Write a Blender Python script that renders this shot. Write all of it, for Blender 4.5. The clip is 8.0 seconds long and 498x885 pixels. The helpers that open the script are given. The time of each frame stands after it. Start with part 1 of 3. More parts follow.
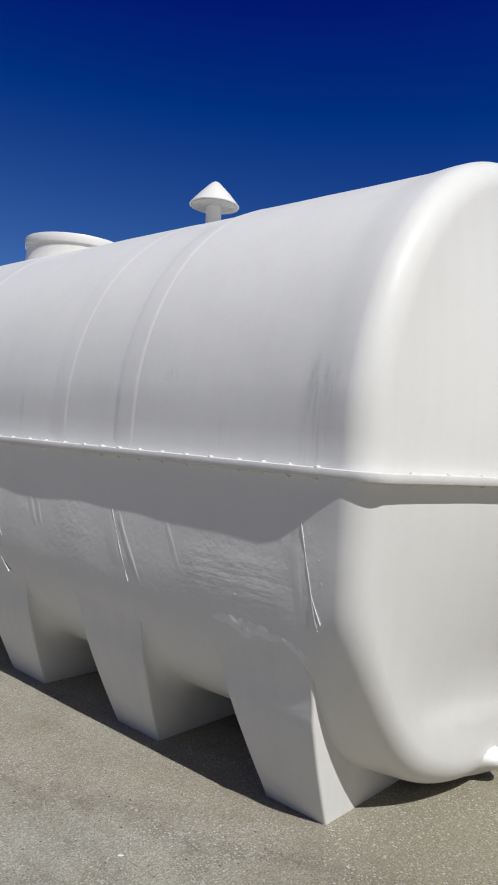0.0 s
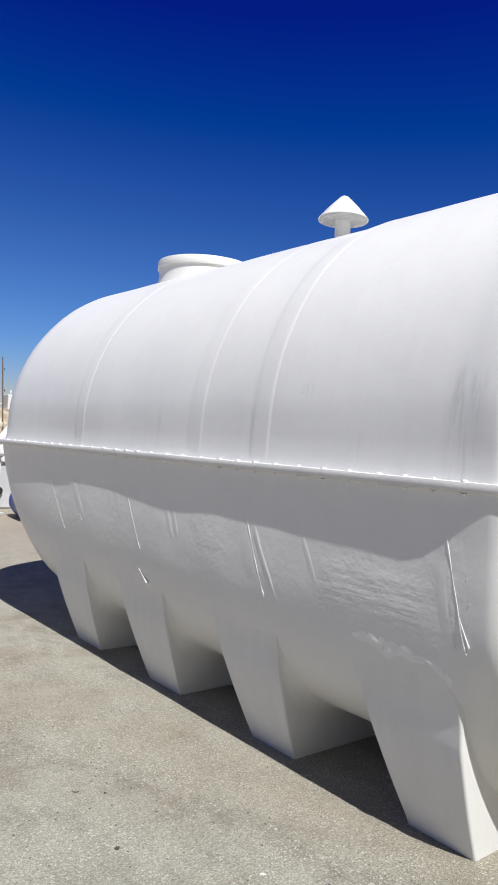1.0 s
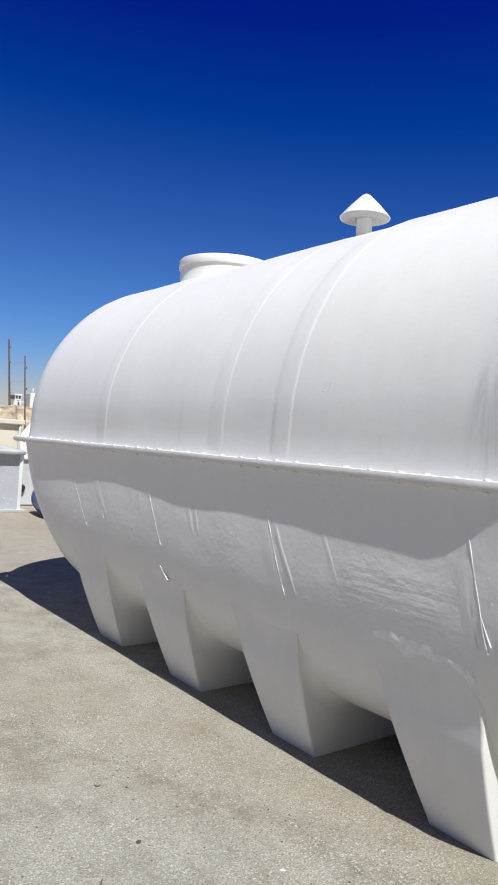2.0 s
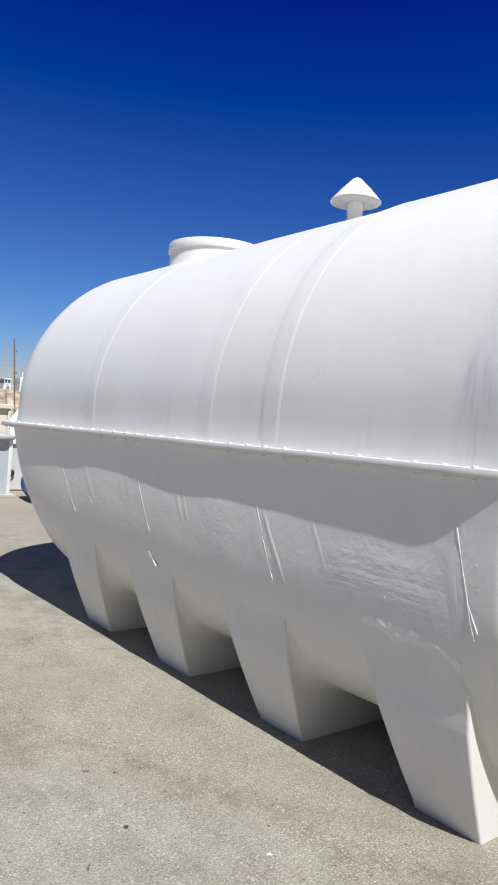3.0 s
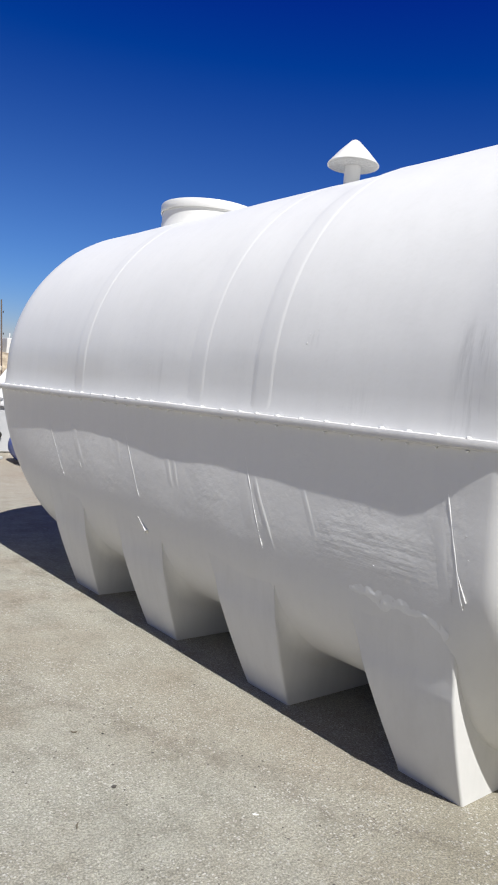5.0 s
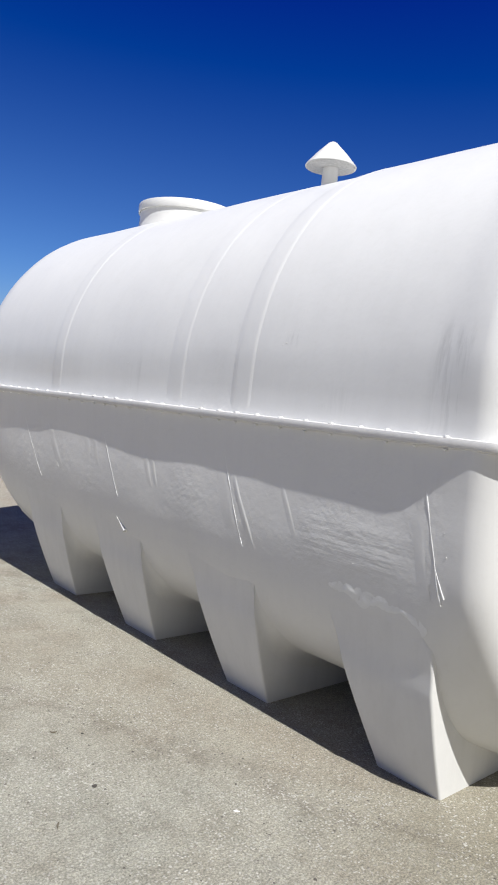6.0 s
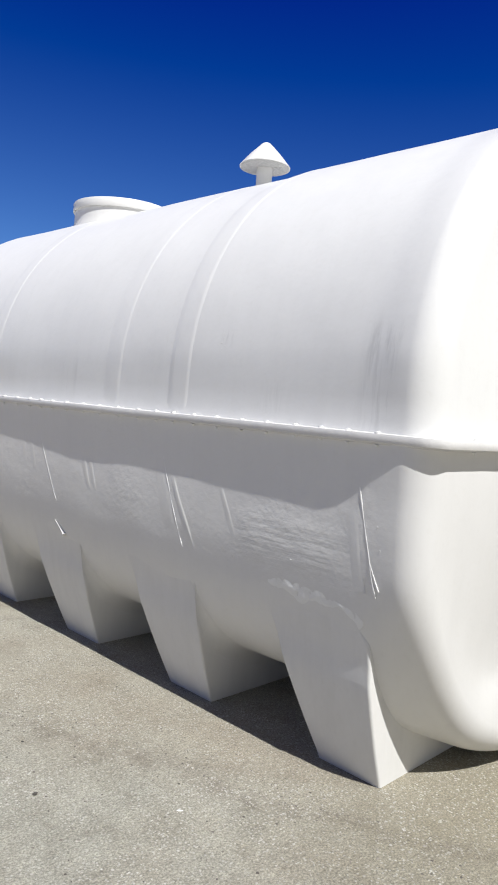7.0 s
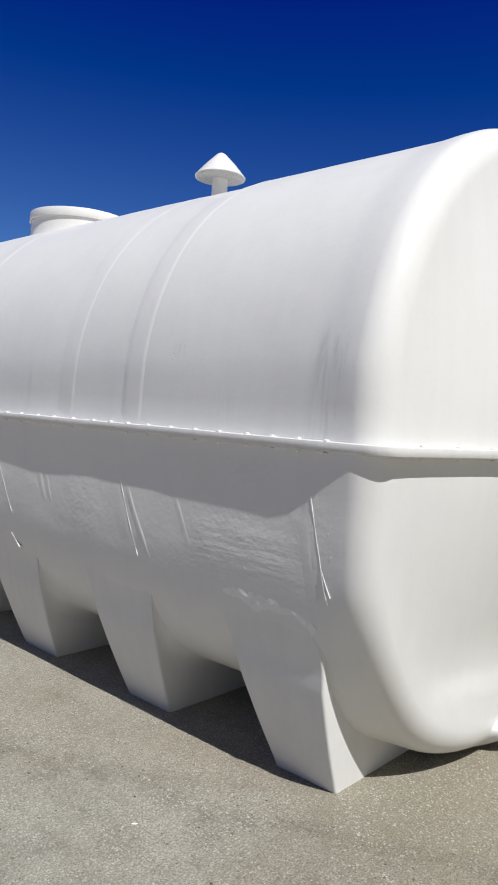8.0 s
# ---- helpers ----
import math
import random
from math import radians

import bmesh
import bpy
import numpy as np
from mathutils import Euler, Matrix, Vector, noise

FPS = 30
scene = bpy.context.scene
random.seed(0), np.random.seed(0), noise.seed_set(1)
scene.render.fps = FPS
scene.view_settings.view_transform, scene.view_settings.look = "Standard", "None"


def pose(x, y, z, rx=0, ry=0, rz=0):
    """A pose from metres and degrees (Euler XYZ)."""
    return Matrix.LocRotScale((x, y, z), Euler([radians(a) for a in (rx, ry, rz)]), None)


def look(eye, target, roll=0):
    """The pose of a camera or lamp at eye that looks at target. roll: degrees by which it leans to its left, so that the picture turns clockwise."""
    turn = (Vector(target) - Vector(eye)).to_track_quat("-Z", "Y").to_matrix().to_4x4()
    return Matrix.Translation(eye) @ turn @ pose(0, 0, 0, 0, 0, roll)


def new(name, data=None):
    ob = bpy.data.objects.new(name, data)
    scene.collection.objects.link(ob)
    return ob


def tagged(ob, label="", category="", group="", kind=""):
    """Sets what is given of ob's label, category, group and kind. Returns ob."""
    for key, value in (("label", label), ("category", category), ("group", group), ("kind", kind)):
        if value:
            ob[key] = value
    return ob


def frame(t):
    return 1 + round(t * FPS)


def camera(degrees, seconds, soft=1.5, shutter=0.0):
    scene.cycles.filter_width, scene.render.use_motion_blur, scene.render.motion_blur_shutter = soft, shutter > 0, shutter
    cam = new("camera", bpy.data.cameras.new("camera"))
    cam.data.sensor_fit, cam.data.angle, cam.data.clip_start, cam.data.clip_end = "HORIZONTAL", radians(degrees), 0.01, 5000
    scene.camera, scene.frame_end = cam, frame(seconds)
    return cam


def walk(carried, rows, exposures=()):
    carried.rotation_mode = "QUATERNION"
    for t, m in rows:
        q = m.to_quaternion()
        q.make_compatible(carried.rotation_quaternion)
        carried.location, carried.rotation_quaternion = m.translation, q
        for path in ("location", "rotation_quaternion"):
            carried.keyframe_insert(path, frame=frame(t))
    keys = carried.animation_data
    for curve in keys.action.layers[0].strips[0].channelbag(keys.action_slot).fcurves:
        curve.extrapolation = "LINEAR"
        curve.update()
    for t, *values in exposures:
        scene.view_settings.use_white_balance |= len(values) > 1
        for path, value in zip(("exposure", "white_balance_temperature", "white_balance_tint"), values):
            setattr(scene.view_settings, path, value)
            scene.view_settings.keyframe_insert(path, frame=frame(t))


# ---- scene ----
cam = camera(38.5, 8.0, 1.9)
PATH = [
    (0, (-2.257, -1.478, 1.429), (-0.759, -0.152, 1.418), 4.1),
    (0.3, (-2.241, -1.483, 1.43), (-0.825, -0.071, 1.419), 3.6),
    (0.5, (-2.256, -1.453, 1.417), (-0.908, 0.024, 1.399), 3.7),
    (0.7, (-2.259, -1.425, 1.409), (-0.958, 0.093, 1.396), 3.7),
    (1, (-2.294, -1.406, 1.411), (-1.037, 0.149, 1.425), 3.9),
    (1.2, (-2.297, -1.417, 1.402), (-1.084, 0.173, 1.431), 4.2),
    (2.3, (-2.307, -1.41, 1.411), (-1.087, 0.174, 1.412), 3.9),
    (2.5, (-2.299, -1.412, 1.412), (-1.06, 0.158, 1.424), 4.1),
    (3, (-2.287, -1.405, 1.415), (-1.051, 0.167, 1.381), 4.2),
    (3.5, (-2.299, -1.402, 1.415), (-1.07, 0.176, 1.392), 4.3),
    (4, (-2.294, -1.393, 1.41), (-1.046, 0.169, 1.336), 4.4),
    (4.2, (-2.289, -1.388, 1.417), (-1.009, 0.144, 1.301), 4.8),
    (5.3, (-2.287, -1.376, 1.414), (-1.023, 0.169, 1.286), 5.4),
    (5.5, (-2.297, -1.376, 1.413), (-1.013, 0.152, 1.284), 5.5),
    (6, (-2.309, -1.376, 1.407), (-0.991, 0.124, 1.289), 5.4),
    (6.5, (-2.309, -1.389, 1.408), (-0.946, 0.07, 1.299), 5.0),
    (7, (-2.291, -1.413, 1.411), (-0.864, -0.016, 1.304), 4.4),
    (7.5, (-2.279, -1.426, 1.413), (-0.8, -0.084, 1.311), 4.0),
    (8, (-2.256, -1.468, 1.425), (-0.769, -0.132, 1.344), 3.7),
]
WARM, GREEN = 6500, 9.0
EXPOSURE = [(t, stops, WARM, GREEN) for t, stops in ((0.0, -0.21), (0.3, -0.09), (0.5, -0.10), (0.7, -0.02), (1.0, 0.27), (2.5, 0.30), (4.0, 0.30), (5.5, 0.30), (7.0, 0.30), (7.5, 0.11), (8.0, 0.01))]
walk(cam, [(t, look(eye, target, roll)) for t, eye, target, roll in PATH], EXPOSURE)

# ---- world, sun ----
TO_SUN = Vector((-0.145, -0.60, 1.0)).normalized()
world = bpy.data.worlds.new("clear_sky")
scene.world = world
world.use_nodes = True
wn = world.node_tree.nodes
sky = wn.new("ShaderNodeTexSky")
sky.sky_type = "NISHITA"
sky.sun_disc = False
sky.sun_elevation = math.asin(TO_SUN.z)
sky.sun_rotation = math.atan2(TO_SUN.x, TO_SUN.y)
sky.altitude = 1200
sky.air_density = 1.0
sky.dust_density = 0.8
sky.ozone_density = 4.0
wn["Background"].inputs["Strength"].default_value = 0.055
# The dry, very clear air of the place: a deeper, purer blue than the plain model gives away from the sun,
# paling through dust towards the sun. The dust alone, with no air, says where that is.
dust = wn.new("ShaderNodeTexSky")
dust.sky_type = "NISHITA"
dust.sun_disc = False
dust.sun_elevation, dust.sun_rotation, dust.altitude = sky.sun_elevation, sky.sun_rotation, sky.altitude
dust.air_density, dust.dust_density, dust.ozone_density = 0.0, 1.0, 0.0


def world_node(kind, **values):
    n = wn.new(kind)
    for key, value in values.items():
        n.inputs[key.replace("_", " ")].default_value = value
    return n


def world_link(a, out, b, into):
    world.node_tree.links.new(a.outputs[out], b.inputs[into])


deep = wn.new("ShaderNodeVectorMath")
deep.operation = "SUBTRACT"
deep.inputs[1].default_value = (0.96, 1.27, 0.85)
least = wn.new("ShaderNodeVectorMath")
least.operation = "MAXIMUM"
least.inputs[1].default_value = (0.01, 0.13, 0.75)
tint = wn.new("ShaderNodeVectorMath")
tint.operation = "MULTIPLY"
tint.inputs[1].default_value = (0.98, 1.40, 1.76)
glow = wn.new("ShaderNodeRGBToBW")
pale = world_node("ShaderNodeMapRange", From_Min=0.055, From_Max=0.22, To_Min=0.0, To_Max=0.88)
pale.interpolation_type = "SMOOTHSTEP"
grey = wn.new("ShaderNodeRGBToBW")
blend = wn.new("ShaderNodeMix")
blend.data_type = "RGBA"
world_link(sky, "Color", deep, 0)
world_link(deep, "Vector", least, 0)
world_link(least, "Vector", tint, 0)
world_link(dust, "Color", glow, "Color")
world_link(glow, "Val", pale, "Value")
world_link(tint, "Vector", grey, "Color")
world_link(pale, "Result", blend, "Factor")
world_link(tint, "Vector", blend, "A")
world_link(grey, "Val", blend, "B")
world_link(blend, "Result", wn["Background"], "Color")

sun_data = bpy.data.lights.new("sun", "SUN")
sun_data.energy = 4.8
sun_data.angle = radians(0.53)
sun_data.color = (1.0, 0.985, 0.965)
sun = new("sun", sun_data)
sun.matrix_world = look(TO_SUN * 40, (0, 0, 0))

# ---- materials ----


def shader(name, rough=0.5, metal=0.0, coat=0.0):
    """A node material; gives the material, its tree and its principled node."""
    mat = bpy.data.materials.new(name)
    mat.use_nodes = True
    p = mat.node_tree.nodes["Principled BSDF"]
    p.inputs["Roughness"].default_value = rough
    p.inputs["Metallic"].default_value = metal
    p.inputs["Coat Weight"].default_value = coat
    return mat, mat.node_tree, p


def node(tree, kind, **values):
    n = tree.nodes.new(kind)
    for key, value in values.items():
        n.inputs[key.replace("_", " ")].default_value = value
    return n


def coords(tree, scale=(1, 1, 1)):
    c = tree.nodes.new("ShaderNodeTexCoord")
    m = tree.nodes.new("ShaderNodeMapping")
    m.inputs["Scale"].default_value = scale
    tree.links.new(c.outputs["Object"], m.inputs["Vector"])
    return m.outputs["Vector"]


def noise_tex(tree, vector, scale, detail=4.0, rough=0.55):
    n = node(tree, "ShaderNodeTexNoise", Scale=scale, Detail=detail, Roughness=rough)
    tree.links.new(vector, n.inputs["Vector"])
    return n.outputs["Fac"]


def ramp(tree, fac, stops):
    r = tree.nodes.new("ShaderNodeValToRGB")
    e = r.color_ramp.elements
    while len(e) < len(stops):
        e.new(0.5)
    for item, (at, colour) in zip(e, stops):
        item.position, item.color = at, (*colour, 1)
    tree.links.new(fac, r.inputs["Fac"])
    return r.outputs["Color"]


def mixed(tree, fac, a, b, blend="MIX"):
    m = tree.nodes.new("ShaderNodeMix")
    m.data_type, m.blend_type = "RGBA", blend
    for value, socket in ((fac, m.inputs["Factor"]), (a, m.inputs["A"]), (b, m.inputs["B"])):
        if isinstance(value, (int, float)):
            socket.default_value = value
        elif isinstance(value, tuple):
            socket.default_value = (*value, 1)
        else:
            tree.links.new(value, socket)
    return m.outputs["Result"]


def maths(tree, op, a, b):
    m = tree.nodes.new("ShaderNodeMath")
    m.operation = op
    for value, socket in ((a, m.inputs[0]), (b, m.inputs[1])):
        if isinstance(value, (int, float)):
            socket.default_value = value
        else:
            tree.links.new(value, socket)
    return m.outputs[0]


def bumped(tree, p, layers):
    """Stacks bumps: (height, strength, distance)."""
    last = None
    for height, strength, distance in layers:
        b = node(tree, "ShaderNodeBump", Strength=strength, Distance=distance)
        tree.links.new(height, b.inputs["Height"])
        if last:
            tree.links.new(last, b.inputs["Normal"])
        last = b.outputs["Normal"]
    tree.links.new(last, p.inputs["Normal"])


def window(tree, value, lo, hi):
    """1 between lo and hi, fading over a third of the width at either side."""
    half = (hi - lo) / 2
    off = maths(tree, "ABSOLUTE", maths(tree, "SUBTRACT", value, (lo + hi) / 2), 0)
    n = tree.nodes.new("ShaderNodeMapRange")
    n.interpolation_type = "SMOOTHSTEP"
    for key, number in (("From Min", half), ("From Max", half * 0.35), ("To Min", 0.0), ("To Max", 1.0)):
        n.inputs[key].default_value = number
    tree.links.new(off, n.inputs["Value"])
    return n.outputs["Result"]


def gelcoat(name, base, rough, wave, grain, streak, lap=0.0, marks=(), coat=0.25):
    """White gelcoat on hand-laid fibreglass: faint vertical weathering, dust and lay-up waves."""
    mat, t, p = shader(name, rough, coat=coat)
    p.inputs["Coat Roughness"].default_value = 0.14
    p.inputs["Specular IOR Level"].default_value = 0.22
    v = coords(t)
    long = coords(t, (5, 5, 0.5))
    broad = noise_tex(t, v, 1.3, 3)
    fine = noise_tex(t, v, 38, 5)
    weather = noise_tex(t, long, 2.6, 6, 0.62)
    tone = ramp(t, broad, [(0.3, tuple(c * 0.965 for c in base)), (0.7, base)])
    dirt = ramp(t, weather, [(0.42, (1, 1, 1)), (0.78, (1 - streak, 1 - streak, 1 - streak * 1.04))])
    tone = mixed(t, 1.0, tone, dirt, "MULTIPLY")
    speck = ramp(t, fine, [(0.28, (0.982, 0.98, 0.976)), (0.45, (1, 1, 1))])
    tone = mixed(t, 1.0, tone, speck, "MULTIPLY")
    for y0, y1, z0, z1, low, high, dark in marks:
        sep = t.nodes.new("ShaderNodeSeparateXYZ")
        t.links.new(v, sep.inputs["Vector"])
        inside = maths(t, "MULTIPLY", window(t, sep.outputs["Y"], y0, y1), window(t, sep.outputs["Z"], z0, z1))
        n = noise_tex(t, coords(t, (26, 26, 2.2)), 1.0, 5, 0.65)
        m = maths(t, "MULTIPLY", inside, ramp(t, n, [(low, (0, 0, 0)), (high, (1, 1, 1))]))
        tone = mixed(t, m, tone, tuple(min(c * dark, 0.9) for c in base))
    t.links.new(tone, p.inputs["Base Color"])
    r = node(t, "ShaderNodeMapRange", To_Min=rough - 0.06, To_Max=rough + 0.12)
    t.links.new(noise_tex(t, v, 6, 4), r.inputs["Value"])
    t.links.new(r.outputs["Result"], p.inputs["Roughness"])
    layers = [(noise_tex(t, v, 5.5, 3), wave, 0.02), (noise_tex(t, v, 55, 4), grain, 0.004)]
    if lap:
        sep = t.nodes.new("ShaderNodeSeparateXYZ")
        t.links.new(v, sep.inputs["Vector"])
        side = node(t, "ShaderNodeMapRange", From_Min=-0.14, From_Max=0.04)
        t.links.new(sep.outputs["Y"], side.inputs["Value"])
        patchy = maths(t, "MULTIPLY", side.outputs["Result"], ramp(t, noise_tex(t, v, 2.2, 3), [(0.35, (0.25, 0.25, 0.25)), (0.65, (1, 1, 1))]))
        ripple = maths(t, "MULTIPLY", window(t, sep.outputs["Y"], 0.02, 0.78), window(t, sep.outputs["Z"], 0.76, 1.02))
        layers.append((maths(t, "MULTIPLY", noise_tex(t, coords(t, (1.0, 1.5, 11)), 2.4, 3, 0.5), ripple), lap * 2.2, 0.03))
        for height, strength, deep_by in ((noise_tex(t, coords(t, (1, 1, 1.5)), 8.0, 4, 0.55), lap * 2.2, 0.02),
                                          (noise_tex(t, v, 24, 4, 0.6), lap * 5.0, 0.007),
                                          (noise_tex(t, v, 60, 3, 0.6), lap * 2.2, 0.004)):
            layers.append((maths(t, "MULTIPLY", height, patchy), strength, deep_by))
    bumped(t, p, layers)
    return mat


GEL_TOP = gelcoat("gelcoat_upper", (0.765, 0.765, 0.757), 0.46, 0.09, 0.08, 0.03, 0.0, ((-0.10, 0.12, 1.28, 1.80, 0.50, 0.74, 0.72), (1.12, 1.26, 1.35, 2.0, 0.56, 0.76, 0.84), (0.75, 0.87, 1.63, 1.84, 0.50, 0.7, 0.80), (0.40, 0.64, 1.36, 1.52, 0.50, 0.72, 0.90), (1.90, 2.10, 1.36, 1.62, 0.50, 0.74, 0.88)), 0.2)
GEL_LOW = gelcoat("gelcoat_lower", (0.735, 0.730, 0.718), 0.40, 0.06, 0.06, 0.03, 0.068)
GEL_SADDLE = gelcoat("gelcoat_saddles", (0.735, 0.730, 0.718), 0.40, 0.10, 0.09, 0.07)
GEL_FLANGE = gelcoat("dusty_flange_gelcoat", (0.70, 0.69, 0.68), 0.5, 0.05, 0.3, 0.08)
GEL_PLAIN = gelcoat("gelcoat_fittings", (0.775, 0.77, 0.755), 0.4, 0.05, 0.15, 0.05)


def plain(name, a, b, scale, rough, metal=0.0, bump=0.2):
    mat, t, p = shader(name, rough, metal)
    v = coords(t)
    n = noise_tex(t, v, scale, 5)
    t.links.new(ramp(t, n, [(0.3, a), (0.7, b)]), p.inputs["Base Color"])
    bumped(t, p, [(noise_tex(t, v, scale * 6, 4), bump, 0.01)])
    return mat


GEL_BOLT = plain("gelcoat_over_bolts", (0.80, 0.80, 0.79), (0.86, 0.86, 0.85), 40, 0.3)
MESH_WHITE = plain("white_insect_mesh", (0.42, 0.42, 0.42), (0.78, 0.78, 0.77), 110, 0.7, 0.0, 0.8)
RESIN = plain("clear_white_resin", (0.77, 0.77, 0.76), (0.80, 0.80, 0.79), 20, 0.3, 0.0, 0.1)
BLUE = plain("blue_plastic", (0.015, 0.04, 0.24), (0.02, 0.06, 0.33), 6, 0.4)
BLACK = plain("black_rubber", (0.012, 0.012, 0.012), (0.03, 0.03, 0.03), 10, 0.7)
PANEL = plain("grey_blue_fibreglass_panel", (0.37, 0.395, 0.44), (0.45, 0.475, 0.52), 2.5, 0.5)
CREAM = plain("cream_render", (0.60, 0.56, 0.46), (0.68, 0.64, 0.54), 1.2, 0.85)
GREY_LID = plain("weathered_grey_fibreglass", (0.36, 0.37, 0.37), (0.50, 0.51, 0.50), 3, 0.6)
TIMBER = plain("weathered_pole_timber", (0.10, 0.075, 0.06), (0.17, 0.13, 0.11), 4, 0.85, 0.0, 0.5)
CABLE = plain("dark_cable", (0.03, 0.03, 0.035), (0.05, 0.05, 0.05), 5, 0.6)
RUBBLE = plain("sandy_rubble_stone", (0.17, 0.13, 0.09), (0.52, 0.44, 0.33), 2.4, 0.95, 0.0, 0.9)
FAR_WHITE = plain("far_white_paint", (0.66, 0.66, 0.66), (0.74, 0.74, 0.74), 1, 0.7)
FAR_GLASS = plain("blue_grey_window_glass", (0.05, 0.07, 0.11), (0.08, 0.11, 0.16), 1, 0.15)
PALE_GREY = plain("pale_grey_fibreglass", (0.48, 0.49, 0.51), (0.58, 0.59, 0.60), 2, 0.5)


def ground_material():
    """Worn crushed-stone hardstanding bound with pale dust: fine light grains, grey-green patches, tan drifts."""
    mat, t, p = shader("worn_crushed_stone_hardstanding", 0.93)
    v = coords(t)
    patch = noise_tex(t, v, 0.75, 5, 0.62)
    tone = ramp(t, patch, [(0.32, (0.277, 0.240, 0.186)), (0.42, (0.310, 0.282, 0.227)), (0.48, (0.330, 0.313, 0.259)), (0.62, (0.342, 0.334, 0.284))])
    streak = noise_tex(t, coords(t, (2.2, 0.6, 1)), 1.6, 6, 0.68)
    tone = mixed(t, 1.0, tone, ramp(t, streak, [(0.30, (0.86, 0.85, 0.83)), (0.50, (1, 1, 1)), (0.70, (1.08, 1.07, 1.06))]), "MULTIPLY")
    blot = noise_tex(t, v, 5.0, 6, 0.66)
    tone = mixed(t, 1.0, tone, ramp(t, blot, [(0.28, (0.72, 0.70, 0.67)), (0.50, (1, 1, 1)), (0.72, (1.16, 1.16, 1.16))]), "MULTIPLY")
    # Tan dust swept up along the tank, with a worn brown scrape at its edge.
    sep = t.nodes.new("ShaderNodeSeparateXYZ")
    t.links.new(v, sep.inputs["Vector"])
    wander = maths(t, "MULTIPLY", maths(t, "SUBTRACT", noise_tex(t, v, 2.3, 5, 0.62), 0.5), 0.55)
    line = maths(t, "ADD", maths(t, "ADD", maths(t, "MULTIPLY", sep.outputs["Y"], 0.41), sep.outputs["X"]), maths(t, "ADD", wander, 0.25))
    dust = node(t, "ShaderNodeMapRange", From_Min=-0.22, From_Max=0.22)
    t.links.new(line, dust.inputs["Value"])
    swept = maths(t, "MULTIPLY", window(t, sep.outputs["Y"], -2.6, 3.6), ramp(t, noise_tex(t, v, 1.7, 5, 0.65), [(0.36, (0.2, 0.2, 0.2)), (0.62, (0.62, 0.62, 0.62))]))
    tone = mixed(t, maths(t, "MULTIPLY", dust.outputs["Result"], swept), tone, (0.330, 0.303, 0.240))
    beyond = node(t, "ShaderNodeMapRange", From_Min=5.2, From_Max=7.5, To_Max=0.6)
    t.links.new(maths(t, "ADD", sep.outputs["Y"], maths(t, "MULTIPLY", wander, 3.0)), beyond.inputs["Value"])
    tone = mixed(t, beyond.outputs["Result"], tone, (0.330, 0.280, 0.225))
    # Bare tan earth before the near end.
    earth_x = node(t, "ShaderNodeMapRange", From_Min=-0.85, From_Max=-0.15)
    t.links.new(maths(t, "ADD", sep.outputs["X"], maths(t, "MULTIPLY", wander, 1.4)), earth_x.inputs["Value"])
    earth_y = node(t, "ShaderNodeMapRange", From_Min=0.30, From_Max=-0.25, To_Max=0.65)
    t.links.new(maths(t, "ADD", sep.outputs["Y"], wander), earth_y.inputs["Value"])
    tone = mixed(t, maths(t, "MULTIPLY", earth_x.outputs["Result"], earth_y.outputs["Result"]), tone, (0.262, 0.234, 0.164))
    scrape = maths(t, "MULTIPLY", window(t, line, -0.13, 0.05), ramp(t, noise_tex(t, v, 9, 5, 0.65), [(0.38, (0, 0, 0)), (0.62, (1, 1, 1))]))
    tone = mixed(t, maths(t, "MULTIPLY", scrape, 0.42), tone, (0.165, 0.145, 0.118))
    grain = noise_tex(t, v, 135, 4, 0.75)
    tone = mixed(t, 1.0, tone, ramp(t, grain, [(0.34, (0.58, 0.57, 0.55)), (0.50, (0.98, 0.98, 0.98)), (0.66, (1.5, 1.49, 1.46))]), "MULTIPLY")
    grit = noise_tex(t, v, 46, 5, 0.7)
    tone = mixed(t, 1.0, tone, ramp(t, grit, [(0.34, (0.84, 0.835, 0.825)), (0.50, (1, 1, 1)), (0.64, (1.12, 1.12, 1.11))]), "MULTIPLY")
    cell = node(t, "ShaderNodeTexVoronoi", Scale=125)
    t.links.new(v, cell.inputs["Vector"])
    pick = ramp(t, cell.outputs["Color"], [(0.66, (0, 0, 0)), (0.80, (1, 1, 1))])
    dot = ramp(t, cell.outputs["Distance"], [(0.34, (1, 1, 1)), (0.62, (0, 0, 0))])
    loose = ramp(t, noise_tex(t, v, 2.1, 6, 0.7), [(0.40, (0.22, 0.22, 0.22)), (0.60, (1, 1, 1))])
    chips = mixed(t, 1.0, mixed(t, 1.0, pick, dot, "MULTIPLY"), loose, "MULTIPLY")
    tone = mixed(t, chips, tone, (0.62, 0.60, 0.55))
    big = node(t, "ShaderNodeTexVoronoi", Scale=58)
    t.links.new(v, big.inputs["Vector"])
    pick3 = ramp(t, big.outputs["Color"], [(0.80, (0, 0, 0)), (0.86, (1, 1, 1))])
    dot3 = ramp(t, big.outputs["Distance"], [(0.22, (1, 1, 1)), (0.40, (0, 0, 0))])
    tone = mixed(t, mixed(t, 1.0, mixed(t, 1.0, pick3, dot3, "MULTIPLY"), loose, "MULTIPLY"), tone, (0.56, 0.54, 0.49))
    dark = node(t, "ShaderNodeTexVoronoi", Scale=31)
    t.links.new(v, dark.inputs["Vector"])
    pick2 = ramp(t, dark.outputs["Color"], [(0.90, (0, 0, 0)), (0.92, (1, 1, 1))])
    dot2 = ramp(t, dark.outputs["Distance"], [(0.10, (1, 1, 1)), (0.2, (0, 0, 0))])
